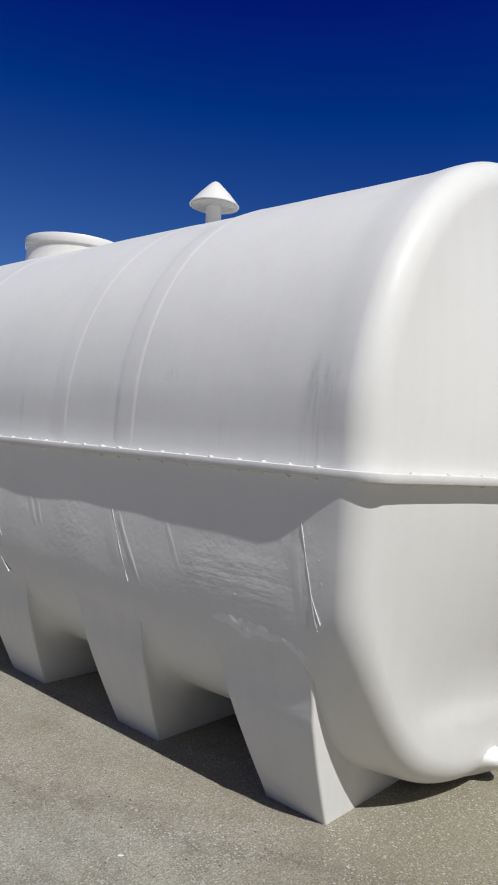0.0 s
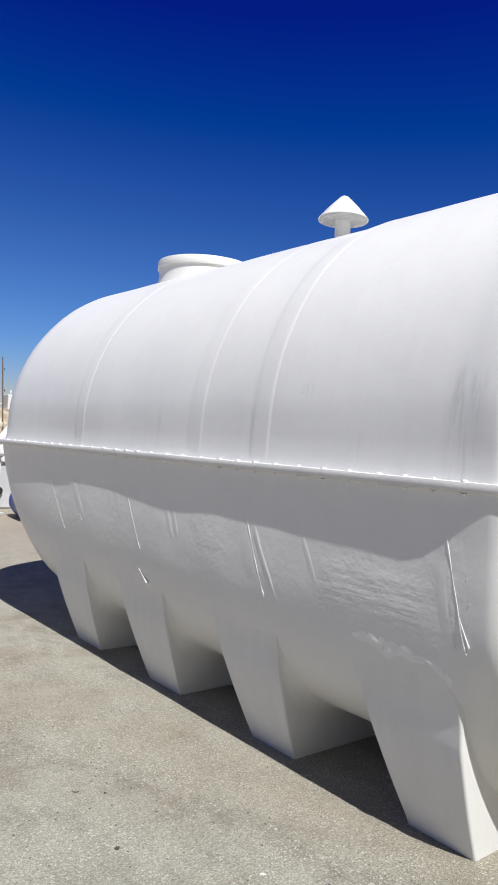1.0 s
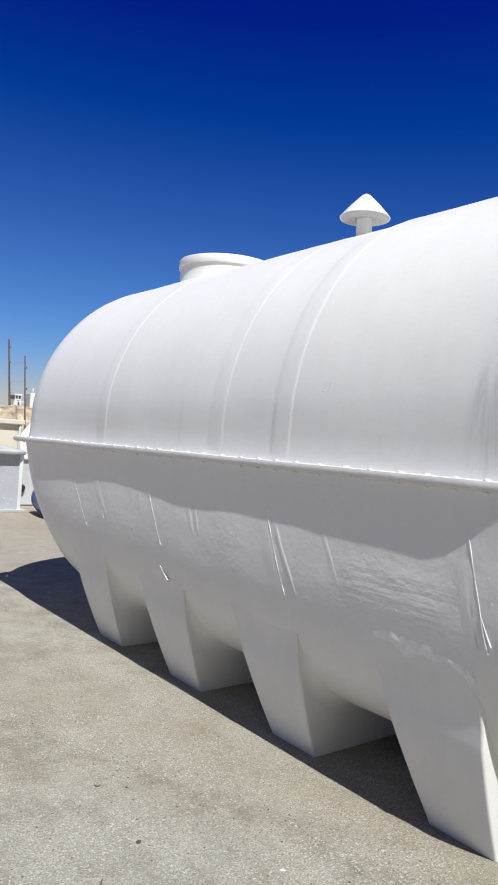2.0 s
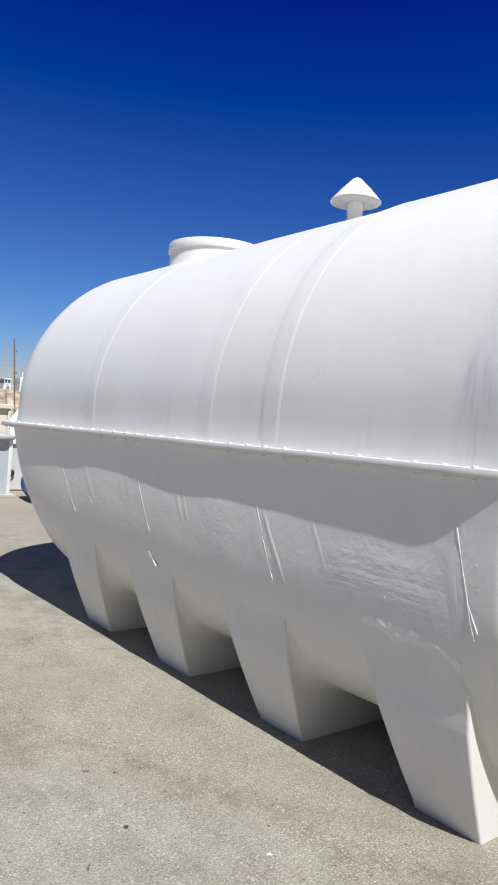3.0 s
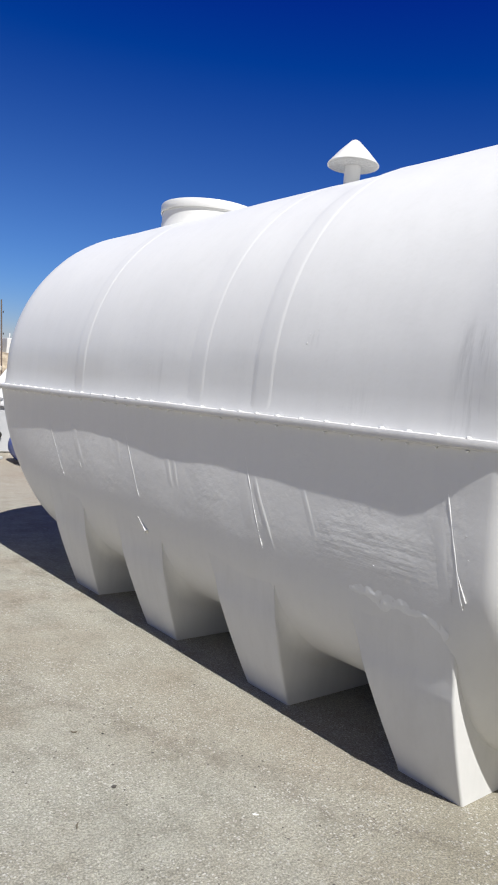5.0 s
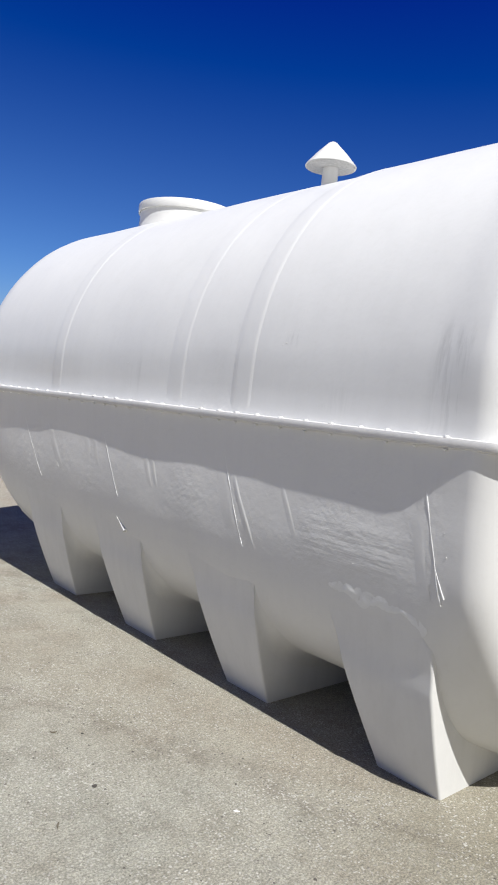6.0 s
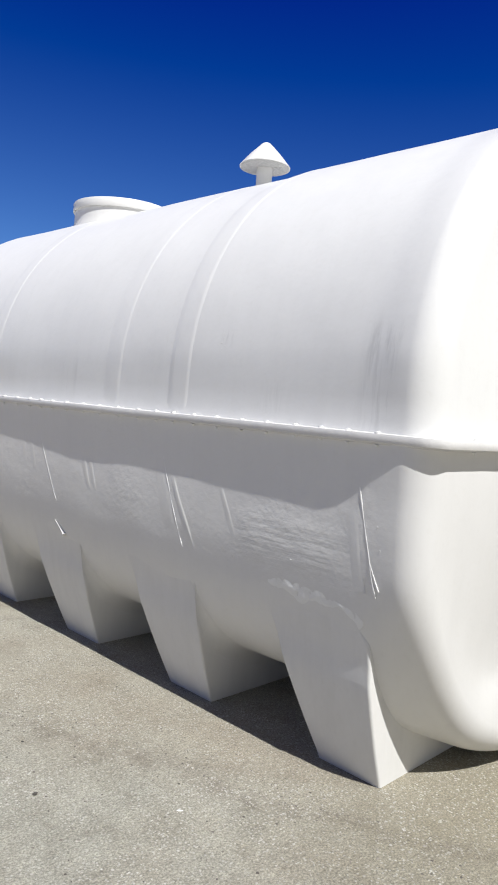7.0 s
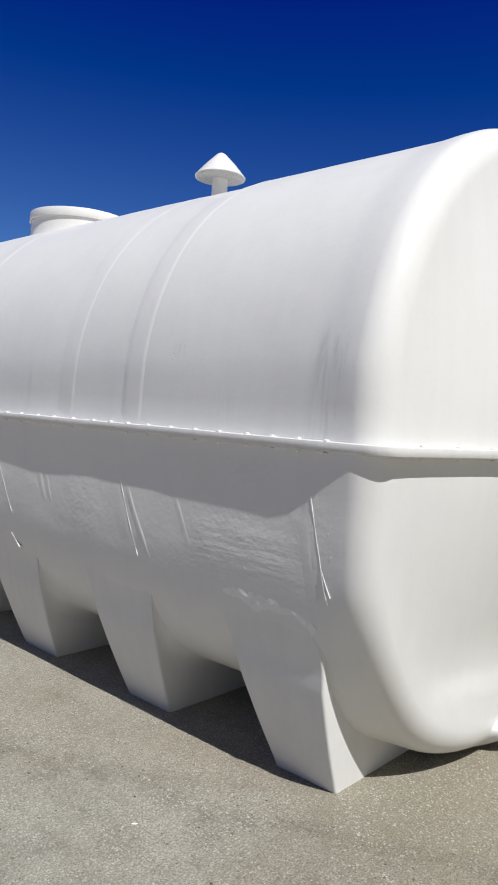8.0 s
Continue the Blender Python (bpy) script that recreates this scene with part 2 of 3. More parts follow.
    tone = mixed(t, mixed(t, 1.0, pick2, dot2, "MULTIPLY"), tone, (0.10, 0.09, 0.075))
    t.links.new(tone, p.inputs["Base Color"])
    bumped(t, p, [(blot, 0.35, 0.03), (noise_tex(t, v, 90, 4, 0.7), 0.9, 0.012), (chips, 0.6, 0.005)])
    return mat


GROUND = ground_material()

# ---- making things ----


def part(name, bm, material, parent=None, label="", smooth=True):
    """Links a bmesh, modelled in place, as one mesh object, under a thing if one is given."""
    bmesh.ops.recalc_face_normals(bm, faces=bm.faces[:])
    for e in bm.edges:
        if e.calc_face_angle(0) > radians(38):
            e.smooth = False
    me = bpy.data.meshes.new(name)
    bm.to_mesh(me)
    bm.free()
    me.materials.append(material)
    if smooth:
        for f in me.polygons:
            f.use_smooth = True
    ob = new(name, me)
    if parent:
        ob.parent = parent
        if not parent.parent:
            ob.matrix_parent_inverse = Matrix.Translation(-parent.location)
    if label:
        ob["label"] = label
    return ob


def thing(name, at, label, category, group=""):
    return_ob = new(name)
    return_ob.location = at
    return_ob.empty_display_size = 0.2
    return tagged(return_ob, label, category, group)


def loft(rings, closed=True, cap_start=False, cap_end=False):
    """A bmesh skin over rings of points."""
    bm = bmesh.new()
    rows = [[bm.verts.new(p) for p in ring] for ring in rings]
    n = len(rows[0])
    for a, b in zip(rows, rows[1:]):
        for i in range(n if closed else n - 1):
            j = (i + 1) % n
            bm.faces.new((a[i], a[j], b[j], b[i]))
    if cap_start:
        bm.faces.new(rows[0])
    if cap_end:
        bm.faces.new(rows[-1])
    return bm


def turned(profile, at, n=48, cap=True):
    """A body of revolution about the vertical through at, from (radius, height) pairs."""
    rings = [[(at[0] + r * math.cos(2 * math.pi * i / n), at[1] + r * math.sin(2 * math.pi * i / n), at[2] + h) for i in range(n)] for r, h in profile]
    return loft(rings, True, cap, cap)


def box(lo, hi, bevel=0.0):
    bm = bmesh.new()
    bmesh.ops.create_cube(bm, size=1.0)
    for v in bm.verts:
        v.co = Vector([(a + b) / 2 + c * (b - a) for a, b, c in zip(lo, hi, v.co)])
    if bevel:
        bmesh.ops.bevel(bm, geom=bm.edges[:], offset=bevel, segments=2, affect="EDGES", profile=0.5)
    return bm


def tube(points, radius, n=8):
    """A round bar along points; radius may be a list."""
    rings = []
    for i, p in enumerate(points):
        a, b = Vector(points[max(i - 1, 0)]), Vector(points[min(i + 1, len(points) - 1)])
        way = (b - a).normalized()
        side = way.cross((0, 0, 1) if abs(way.z) < 0.9 else (1, 0, 0)).normalized()
        up = side.cross(way)
        r = radius[i] if isinstance(radius, (list, tuple)) else radius
        rings.append([Vector(p) + r * (math.cos(2 * math.pi * k / n) * side + math.sin(2 * math.pi * k / n) * up) for k in range(n)])
    return loft(rings, True, True, True)


def smooth01(x):
    x = min(max(x, 0.0), 1.0)
    return x * x * (3 - 2 * x)


# ---- the ground ----


def build_ground():
    xs = sorted({*[-900, -300, -100, -40, -20, -10], *[-6 + 0.5 * i for i in range(25)], *[10, 20, 40, 100, 300, 900]})
    bm = bmesh.new()
    rows = [[bm.verts.new((x, y + 2, 0)) for x in xs] for y in xs]
    for a, b in zip(rows, rows[1:]):
        for i in range(len(xs) - 1):
            bm.faces.new((a[i], a[i + 1], b[i + 1], b[i]))
    return tagged(part("ground", bm, GROUND), "pale dusty crushed-stone yard with tan and grey patches", "ground", "", "structure")


build_ground()

# ---- the tank ----
XC, HALF = 1.10, 1.31            # middle of the tank and half its width
FLANGE_Z = 1.33
NEAR, FAR = -0.21, 4.68          # ends of the shell
ROUND_UPPER, ROUND_LOWER = 0.115, 0.115
FAR_UPPER, FAR_LOWER = 0.50, 0.46
CROWN = 1.415                     # rise of the crown over the flange
STRAIGHT = 0.14                  # upright strip over the flange
LOW_DEPTH, LOW_POWER, END_POWER = 1.17, 4.0, 3.7
UPPER_SWELL, LOWER_SWELL = 0.006, 0.006
BOW = 0.19
TUCK, TUCK_Z = 0.15, 0.86         # the near end narrows below this height
TANK_BASE = (XC, 2.24, 0.0)


def arch(s):
    """Upper section, s from 0 (this side) to 1: offset from the middle and height over the flange."""
    a = math.pi * s
    x, z = -HALF * math.cos(a), (CROWN - STRAIGHT) * math.sin(a) + STRAIGHT * smooth01(math.sin(a) * 9)
    flare = 0.012 * (1 - smooth01(z / 0.03))
    return x * (1 + flare / HALF), z


def keel(s, power=LOW_POWER):
    """Lower section: offset from the middle and depth under the flange."""
    a = math.pi * s
    c, d = math.cos(a), math.sin(a)
    k = 2 / power
    x = -HALF * math.copysign(abs(c) ** k, c)
    z = -LOW_DEPTH * abs(d) ** k
    flare = 0.018 * (1 - smooth01(-z / 0.05))
    return x * (1 + flare / HALF), z


def rise(y):
    """The crown steps up slightly towards the near end."""
    return 1 + 0.010 * smooth01((1.25 - y) / 0.25)


def bow(x, up=0.0):
    """How far the dished near end stands out, most at the middle of the joint."""
    return BOW * max(1 - ((x - XC) / HALF) ** 2 - up * up, 0.0) ** 1.7


def swell(px, y, pz, z, wobble):
    """The small unevenness of the hand-laid skin, nothing at the flange."""
    fade = smooth01(abs(z) / 0.25)
    w = noise.noise(Vector((px * 0.9, y * 1.3, pz * 0.9))) + 0.35 * noise.noise(Vector((px * 3.1, y * 3.4, pz * 2.2)))
    return wobble * fade * w


def shell(section, depth, wobble, n_round, n_long, near_r, far_r, spread, far_spread):
    """Half of the tank: rounded ends whose radius grows by spread away from the flange, faintly dished end faces."""
    rows = [("near", 0.0, i / 28) for i in range(1, 28)] + [("near", i / 16, 1) for i in range(17)]
    rows += [("mid", i / n_long, 1) for i in range(1, n_long)]
    rows += [("far", i / 10, 1) for i in range(10, -1, -1)] + [("far", 0.0, i / 7) for i in range(6, 0, -1)]
    y0, y1 = NEAR + near_r * (1 + max(spread, 0.0)) + 0.004, FAR - far_r * (1 + far_spread)
    samples = [section(i / n_round) for i in range(n_round + 1)]
    rings = []
    for zone, k, share in rows:
        ring = []
        for step in range(n_round + 1):
            x, z = samples[step]
            a = math.pi / 2 * (1 - k)
            r = near_r * (1 + spread * smooth01(abs(z) / 1.1)) if zone == "near" else far_r * (1 + far_spread * smooth01(abs(z) / 1.1))
            inset = 0.0 if zone == "mid" else r * (1 - math.cos(a))
            if zone == "mid":
                y = y0 + (y1 - y0) * k
            else:
                y = r * (1 - math.sin(a)) - 0.002 * (1 - share * share)
                y = NEAR + y if zone == "near" else FAR - y
            if z < 0 and y < NEAR + 0.6:
                x, z = keel(step / n_round, LOW_POWER - (LOW_POWER - END_POWER) * smooth01((NEAR + 0.35 - y) / 0.35))
                z *= 1 + 0.140 * smooth01((NEAR + 0.45 - y) / 0.45) * smooth01((-z - 0.5) / 0.6)
            kx, kz = share * (HALF - inset) / HALF, share * (depth - inset) / depth
            px, pz = XC + x * kx, FLANGE_Z + z * kz * (rise(y) if z > 0 else 1)
            w = swell(px, y, pz, z, wobble)
            away = Vector((x / HALF, 0, z / depth)).normalized()
            if z > 0:
                w += 0.011 * smooth01((NEAR + 0.30 - y) / 0.17) * smooth01(z / 0.3) * share
            py = y
            if z < 0 and y < NEAR + 0.6:
                px += math.copysign(min(TUCK, abs(px - XC)), XC - px) * smooth01((TUCK_Z - pz) / 0.72) * smooth01((NEAR + 0.27 - y) / 0.20)
                inner = share ** 1.5 * smooth01((HALF - abs(px - XC) - 0.28) / 0.7) * smooth01((0.60 - pz) / 0.45)
                py -= 0.055 * inner * smooth01((y0 - y) / (y0 - NEAR))
                # A soft crease across the dish, above the sump.
                py -= 0.012 * smooth01((HALF - abs(px - XC) - 0.38) / 0.35) * smooth01((0.45 - 0.10 * (px + 0.1) - pz) / 0.035) * smooth01((pz - 0.10) / 0.25) * share
            py -= bow(px, (pz - FLANGE_Z) / depth) * smooth01((NEAR + 0.35 - y) / 0.35)
            py += 0.16 * max(1 - ((px - XC) / HALF) ** 2, 0.0) * smooth01((y - FAR + 0.4) / 0.4)
            ring.append((px + away.x * w, py, pz + away.z * w))
        rings.append(ring)
    return loft(rings, closed=False, cap_start=True, cap_end=True)


tank = thing("storage_tank", TANK_BASE, "large white fibreglass horizontal tank on four moulded saddles", "tank")
upper_shell = part("upper_shell", shell(arch, CROWN, UPPER_SWELL, 110, 90, ROUND_UPPER, FAR_UPPER, 0.0, 0.0), GEL_TOP, tank, "white arched upper half with faint grey weathering")
lower_shell = part("lower_shell", shell(keel, LOW_DEPTH, LOWER_SWELL, 110, 120, ROUND_LOWER, FAR_LOWER, -0.05, 1.7), GEL_LOW, tank, "white lower half with rough lay-up texture")


EDGE = ((-0.3, -0.021), (-0.18, -0.019), (-0.10, -0.014), (-0.03, -0.006), (0.03, 0.003), (0.1, 0.003), (0.5, 0.001), (1.3, -0.001), (1.75, 0.004), (2.45, -0.007), (3.3, 0.0), (3.7, 0.005), (5.0, 0.002))


def trim(y):
    """How far the flange was trimmed proud or short of its line."""
    for (ya, a), (yb, b) in zip(EDGE, EDGE[1:]):
        if y <= yb:
            return a + (b - a) * smooth01((y - ya) / (yb - ya))
    return 0.0


def plan(inset, n_corner, wave, seed):
    """The flange's outline seen from above, a rounded rectangle with a hand-trimmed edge."""
    w, y0, y1, r = HALF + 0.038 - inset, NEAR - 0.050 + inset, FAR + 0.045 - inset, max(0.24 - inset, 0.05)
    pts = []
    q = max(0.11 - inset, 0.03)      # the near corners are tighter
    corners = [(XC + w - r, y1 - r, 0, r), (XC - w + r, y1 - r, 90, r), (XC - w + q, y0 + q, 180, q), (XC + w - q, y0 + q, 270, q)]
    sides = [24, 60, 24, 60]
    for (cx, cy, a0, rad), count in zip(corners, sides):
        arc = [Vector((cx + rad * math.cos(radians(a0 + 90 * i / n_corner)), cy + rad * math.sin(radians(a0 + 90 * i / n_corner)))) for i in range(n_corner + 1)]
        pts.append((arc, count))
    out = []
    for k, (arc, _) in enumerate(pts):
        out += arc
        nxt, count = pts[(k + 1) % 4][0][0], (60 if k % 2 else 24)
        last = arc[-1]
        out += [last.lerp(nxt, i / count) for i in range(1, count)]
    centre = Vector((XC, (y0 + y1) / 2))
    done = []
    for p in out:
        d = wave * noise.noise(Vector((p.x * 1.6, p.y * 1.6, seed))) + wave * 0.4 * noise.noise(Vector((p.x * 7, p.y * 7, seed + 3)))
        side = Vector((math.copysign(1, p.x - XC), 0)) if abs(p.x - XC) > w - 0.1 else (p - centre).normalized()
        if wave:
            d += trim(p.y) * smooth01((abs(p.x - XC) - w + 0.1) / 0.1)
        p = p + side * d
        done.append(Vector((p.x, p.y - bow(p.x) * smooth01((NEAR + 0.35 - p.y) / 0.35))))
    return done


def lip(z0, z1, reach, seed):
    """One lip of the joint: a flat ring with a rounded outer edge."""
    inner = plan(0.10, 10, 0.0, 0)
    mid, half = (z0 + z1) / 2, (z1 - z0) / 2
    rings = [(inner, z1)]
    for k in range(7):
        a = math.pi * k / 6
        rings.append((plan(0.6 * half * (1 - math.sin(a) ** 0.45) - reach, 10, 0.003, seed), mid + half * math.cos(a)))
    rings.append((inner, z0))
    rings = [[(p.x, p.y, z + 0.002 * noise.noise(Vector((p.x * 2, p.y * 2, 5)))) for p in pts] for pts, z in rings]
    return loft(rings + [rings[0]], True)


part("upper_flange", lip(FLANGE_Z - 0.0190, FLANGE_Z + 0.016, 0.0, 1.0), GEL_FLANGE, tank, "white bolted flange lip")
part("lower_flange", lip(FLANGE_Z - 0.0240, FLANGE_Z - 0.0170, -0.012, 1.0), GEL_FLANGE, tank, "dusty white lower flange lip")


def band_points(y, lift):
    pts = []
    for i in range(161):
        x, z = arch(0.003 + 0.994 * i / 160)
        away = Vector((x / HALF, z / CROWN)).normalized()
        px, pz = XC + x, FLANGE_Z + z * rise(y)
        h = lift + swell(px, y, pz, z, UPPER_SWELL)
        pts.append((px + away.x * h, y, pz + away.y * h))
    return pts


def band(y0, y1, lift, tail):
    """A laminated stiffening band over the upper half: a crisper near edge, a softer far edge tail wide."""
    w = y1 - y0
    rings = []
    for k, h in ((0.0, -0.0004), (0.03, 0.08), (0.08, 0.6), (0.14, 0.96), (0.2, 1.0), (0.4, 0.85), (1 - tail, 0.8), (1 - tail * 0.7, 0.70), (1 - tail * 0.4, 0.3), (1 - tail * 0.15, 0.05), (1.0, -0.0004)):
        y = y0 + w * k
        rings.append([(px, py + 0.006 * noise.noise(Vector((px * 1.1, pz * 1.1, y0))), pz)
                      for px, py, pz in band_points(y, h * lift if h > 0 else h)])
    return loft(rings, closed=False)


for y0, y1, lift, tail in ((1.03, 1.18, 0.0023, 0.30), (1.555, 1.70, 0.0017, 0.42), (2.885, 3.03, 0.0023, 0.30)):
    part("stiffening_band", band(y0, y1, lift, tail), GEL_TOP, tank)


def rounded_rect(x0, x1, y0, y1, z, r, n=4):
    pts = []
    for cx, cy, a0 in ((x1 - r, y1 - r, 0), (x0 + r, y1 - r, 90), (x0 + r, y0 + r, 180), (x1 - r, y0 + r, 270)):
        pts += [(cx + r * math.cos(radians(a0 + 90 * i / n)), cy + r * math.sin(radians(a0 + 90 * i / n)), z) for i in range(n + 1)]
    return pts


def keel_at(z):
    """This side of the lower shell at a height."""
    d = min(max((FLANGE_Z - z) / LOW_DEPTH, 0), 1)
    return XC - HALF * (1 - d ** LOW_POWER) ** (1 / LOW_POWER)


def saddle(y0, y1, fillet):
    """A moulded foot under the shell: leaning flanks that run out into the shell's side."""
    rings = []
    for i in range(25):
        z = 0.93 * i / 24
        out = 0.203 * (1 - (1 - min(z / 0.95, 1)) ** 1.75)
        side = -keel_at(z) + 0.010 * (1 - smooth01((z - 0.42) / 0.25)) - 0.006 * smooth01((z - 0.6) / 0.18)
        out += (side - out) * smooth01((z - 0.40) / 0.2)
        near = y0 + 0.10 * smooth01((z - 0.55) / 0.35)
        far = max(y1 + 0.33 * z + 0.10 * smooth01((z - 0.5) / 0.4), near + 0.30)
        rings.append(rounded_rect(-out, 2 * XC + out, near, far, z, 0.012 + 0.10 * smooth01((z - 0.5) / 0.4), 6))
    bm = loft(rings, True, True, True)
    if fillet:
        fillet_strip(bm, y0, fillet)
    return bm


def fillet_strip(bm, y0, reach):
    """The hollow laminate fillet where the underside of the shell meets the saddle's face."""
    last = None
    for i in range(61):
        s = 0.11 + 0.78 * i / 60
        (x, z), (xa, za), (xb, zb) = keel(s), keel(s - 0.004), keel(s + 0.004)
        out = Vector((zb - za, 0, xa - xb)).normalized()
        out = out if out.z < 0 else -out
        r = reach * smooth01(abs(math.sin(math.pi * s)) * 2.2 - 0.75)
        r = min(r, (FLANGE_Z + z) * 0.8)
        mid = Vector((XC + x, y0 - r, FLANGE_Z + z)) + out * r
        row = []
        for k in range(8):
            a = math.pi / 2 * k / 7
            row.append(bm.verts.new(mid - out * (r * math.cos(a) + 0.002) + Vector((0, r * math.sin(a) + 0.002, 0))))
        if last:
            for k in range(7):
                bm.faces.new((last[k], last[k + 1], row[k + 1], row[k]))
        last = row


for y0, y1, fillet in ((0.0, 0.295, 0.0), (0.948, 1.255, 0.10), (1.895, 2.225, 0.10), (2.85, 3.185, 0.10)):
    part("saddle", saddle(y0, y1, fillet), GEL_SADDLE, tank, "white moulded saddle foot")

# Manhole with a domed neck and an overhanging lid.
MH = (XC, 3.52)
crown_z = FLANGE_Z + CROWN
neck = part("manhole_neck", turned([(0.42, -0.12), (0.395, -0.05), (0.388, 0.0), (0.386, 0.04), (0.385, 0.10)], (*MH, crown_z), 64), GEL_PLAIN, tank)
part("manhole_lid", turned([(0.05, 0.098), (0.388, 0.098), (0.390, 0.084), (0.398, 0.082), (0.400, 0.086), (0.400, 0.143), (0.396, 0.150), (0.31, 0.157), (0.05, 0.161)], (*MH, crown_z), 64), GEL_PLAIN, neck, "flat white round lid with a turned-down rim")

# Vent with a conical rain cap.
VT = (XC, 1.955)
VENT_Z = 2.78
vent = part("vent_pipe", turned([(0.11, -0.08), (0.095, -0.035), (0.082, -0.012), (0.074, 0.016), (0.066, 0.030), (0.055, 0.038), (0.052, 0.044), (0.052, 0.26)], (*VT, VENT_Z), 32), GEL_PLAIN, tank)
part("vent_cap", turned([(0.157, 0.186), (0.166, 0.184), (0.168, 0.190), (0.10, 0.268), (0.03, 0.338), (0.012, 0.348), (0.004, 0.349)], (*VT, VENT_Z), 48), GEL_PLAIN, vent, "white conical rain cap")
part("vent_mesh", turned([(0.054, 0.178), (0.159, 0.1825), (0.159, 0.1838), (0.054, 0.1815)], (*VT, VENT_Z), 48, False), MESH_WHITE, vent, "speckled mesh under the cap")

def across(profile, x, z, n=32):
    rings = [[(x + r * math.cos(2 * math.pi * i / n), y, z + r * math.sin(2 * math.pi * i / n)) for i in range(n)] for r, y in profile]
    return loft(rings, True, True, True)


def drain_boss():
    """The moulded lump round the drain, low on the near end, running out softly into the shell."""
    rings = []
    for k in range(13):
        a = math.pi / 2 * k / 12
        r, y = 0.062 * math.cos(a) ** 0.8 + 0.06 * (1 - math.sin(a)) ** 3 + 0.002, -0.20 - 0.13 * math.sin(a)
        rings.append([(0.875 + r * 1.3 * math.cos(2 * math.pi * i / 28), y, max(0.104 + r * math.sin(2 * math.pi * i / 28) * (1.0 if math.sin(2 * math.pi * i / 28) < 0 else 0.6), 0.025)) for i in range(28)])
    return loft(rings, True, True, True)


part("drain_boss", drain_boss(), GEL_SADDLE, tank, "moulded white drain boss close to the ground")

# Resin runs down the lower half.


def side_x(y, z):
    """The skin of the lower half on this side, with its unevenness."""
    x = keel_at(z)
    return x - swell(x, y, z, z - FLANGE_Z, LOWER_SWELL)


def run(y, drift, top, bottom, r, swollen=False):
    pts, rad = [], []
    for i in range(25):
        k = i / 24
        z = top + (bottom - top) * k
        yy = y + drift * k + 0.004 * noise.noise(Vector((y * 9, z * 9, 0)))
        pts.append((side_x(yy, z) + (0.35 * r if not swollen else -0.004), yy, z))
        rad.append(0.85 * r * (0.7 + 0.5 * noise.noise(Vector((y * 31, z * 14, 2)))) * (1 if k < 0.93 else 1.5 if k < 0.98 else 0.6) * ((0.2 + 0.9 * k * k) if swollen else 1))
    return tube(pts, rad, 6)


def ridge(ya, za, yb, zb, half, height):
    """A broad, soft ridge of laminate running down the side, steeper on its near flank."""
    rings = []
    for i in range(33):
        k = -0.2 + 1.4 * i / 32
        z = min(za + (zb - za) * k, 1.27)
        y = ya + (yb - ya) * k + 0.008 * noise.noise(Vector((ya * 5, z * 6, 1)))
        fade = smooth01((1.2 - k) / 0.5) * smooth01((k + 0.2) / 0.3) * (0.8 + 0.5 * noise.noise(Vector((ya * 3, z * 9, 7))))
        row = []
        for u, h in ((-1.0, -0.05), (-0.8, 0.35), (-0.6, 0.85), (-0.4, 1.0), (-0.1, 0.85), (0.2, 0.75), (0.5, 0.55), (0.8, 0.15), (1.0, -0.05)):
            yy = y + u * half * (0.85 + 0.3 * noise.noise(Vector((z * 5, ya, 3))))
            row.append((side_x(yy, z) - 0.42 * height * fade * h + 0.0006 * (1 - fade), yy, z))
        rings.append(row)
    return loft(rings, closed=False)


for ya, za, yb, zb, half, height in ((2.99, 1.107, 2.825, 0.872, 0.050, 0.0045), (2.50, 1.09, 2.446, 0.918, 0.035, 0.003), (2.40, 1.09, 2.34, 0.92, 0.03, 0.003),
                                     (1.835, 1.055, 1.77, 0.897, 0.028, 0.0035), (1.775, 1.055, 1.715, 0.90, 0.022, 0.003), (1.19, 1.06, 1.095, 0.82, 0.05, 0.0032),
                                     (1.085, 1.036, 0.95, 0.76, 0.022, 0.006), (0.775, 1.054, 0.68, 0.847, 0.022, 0.0034), (0.09, 1.05, 0.045, 0.82, 0.03, 0.0014)):
    part("resin_ridge", ridge(ya, za, yb, zb, half, height), GEL_SADDLE, tank)

for y, drift, top, bottom, r in ((3.47, -0.37, 1.25, 0.77, 0.0040), (3.11, -0.27, 1.27, 0.86, 0.0030), (2.37, -0.27, 1.27, 0.795, 0.0032),
                                 (1.225, -0.213, 1.27, 0.745, 0.0048), (0.087, -0.12, 1.27, 0.767, 0.0047), (0.0, -0.046, 0.90, 0.792, 0.0034)):
    part("resin_run", run(y, drift, top, bottom, r), RESIN, tank)
part("resin_drop", run(2.125, -0.08, 0.68, 0.606, 0.017, True), RESIN, tank, "hanging drop of white resin")


def between(table, y):
    for (ya, a), (yb, b) in zip(table, table[1:]):
        if y <= yb:
            return a + (b - a) * (y - ya) / (yb - ya)
    return table[-1][1]


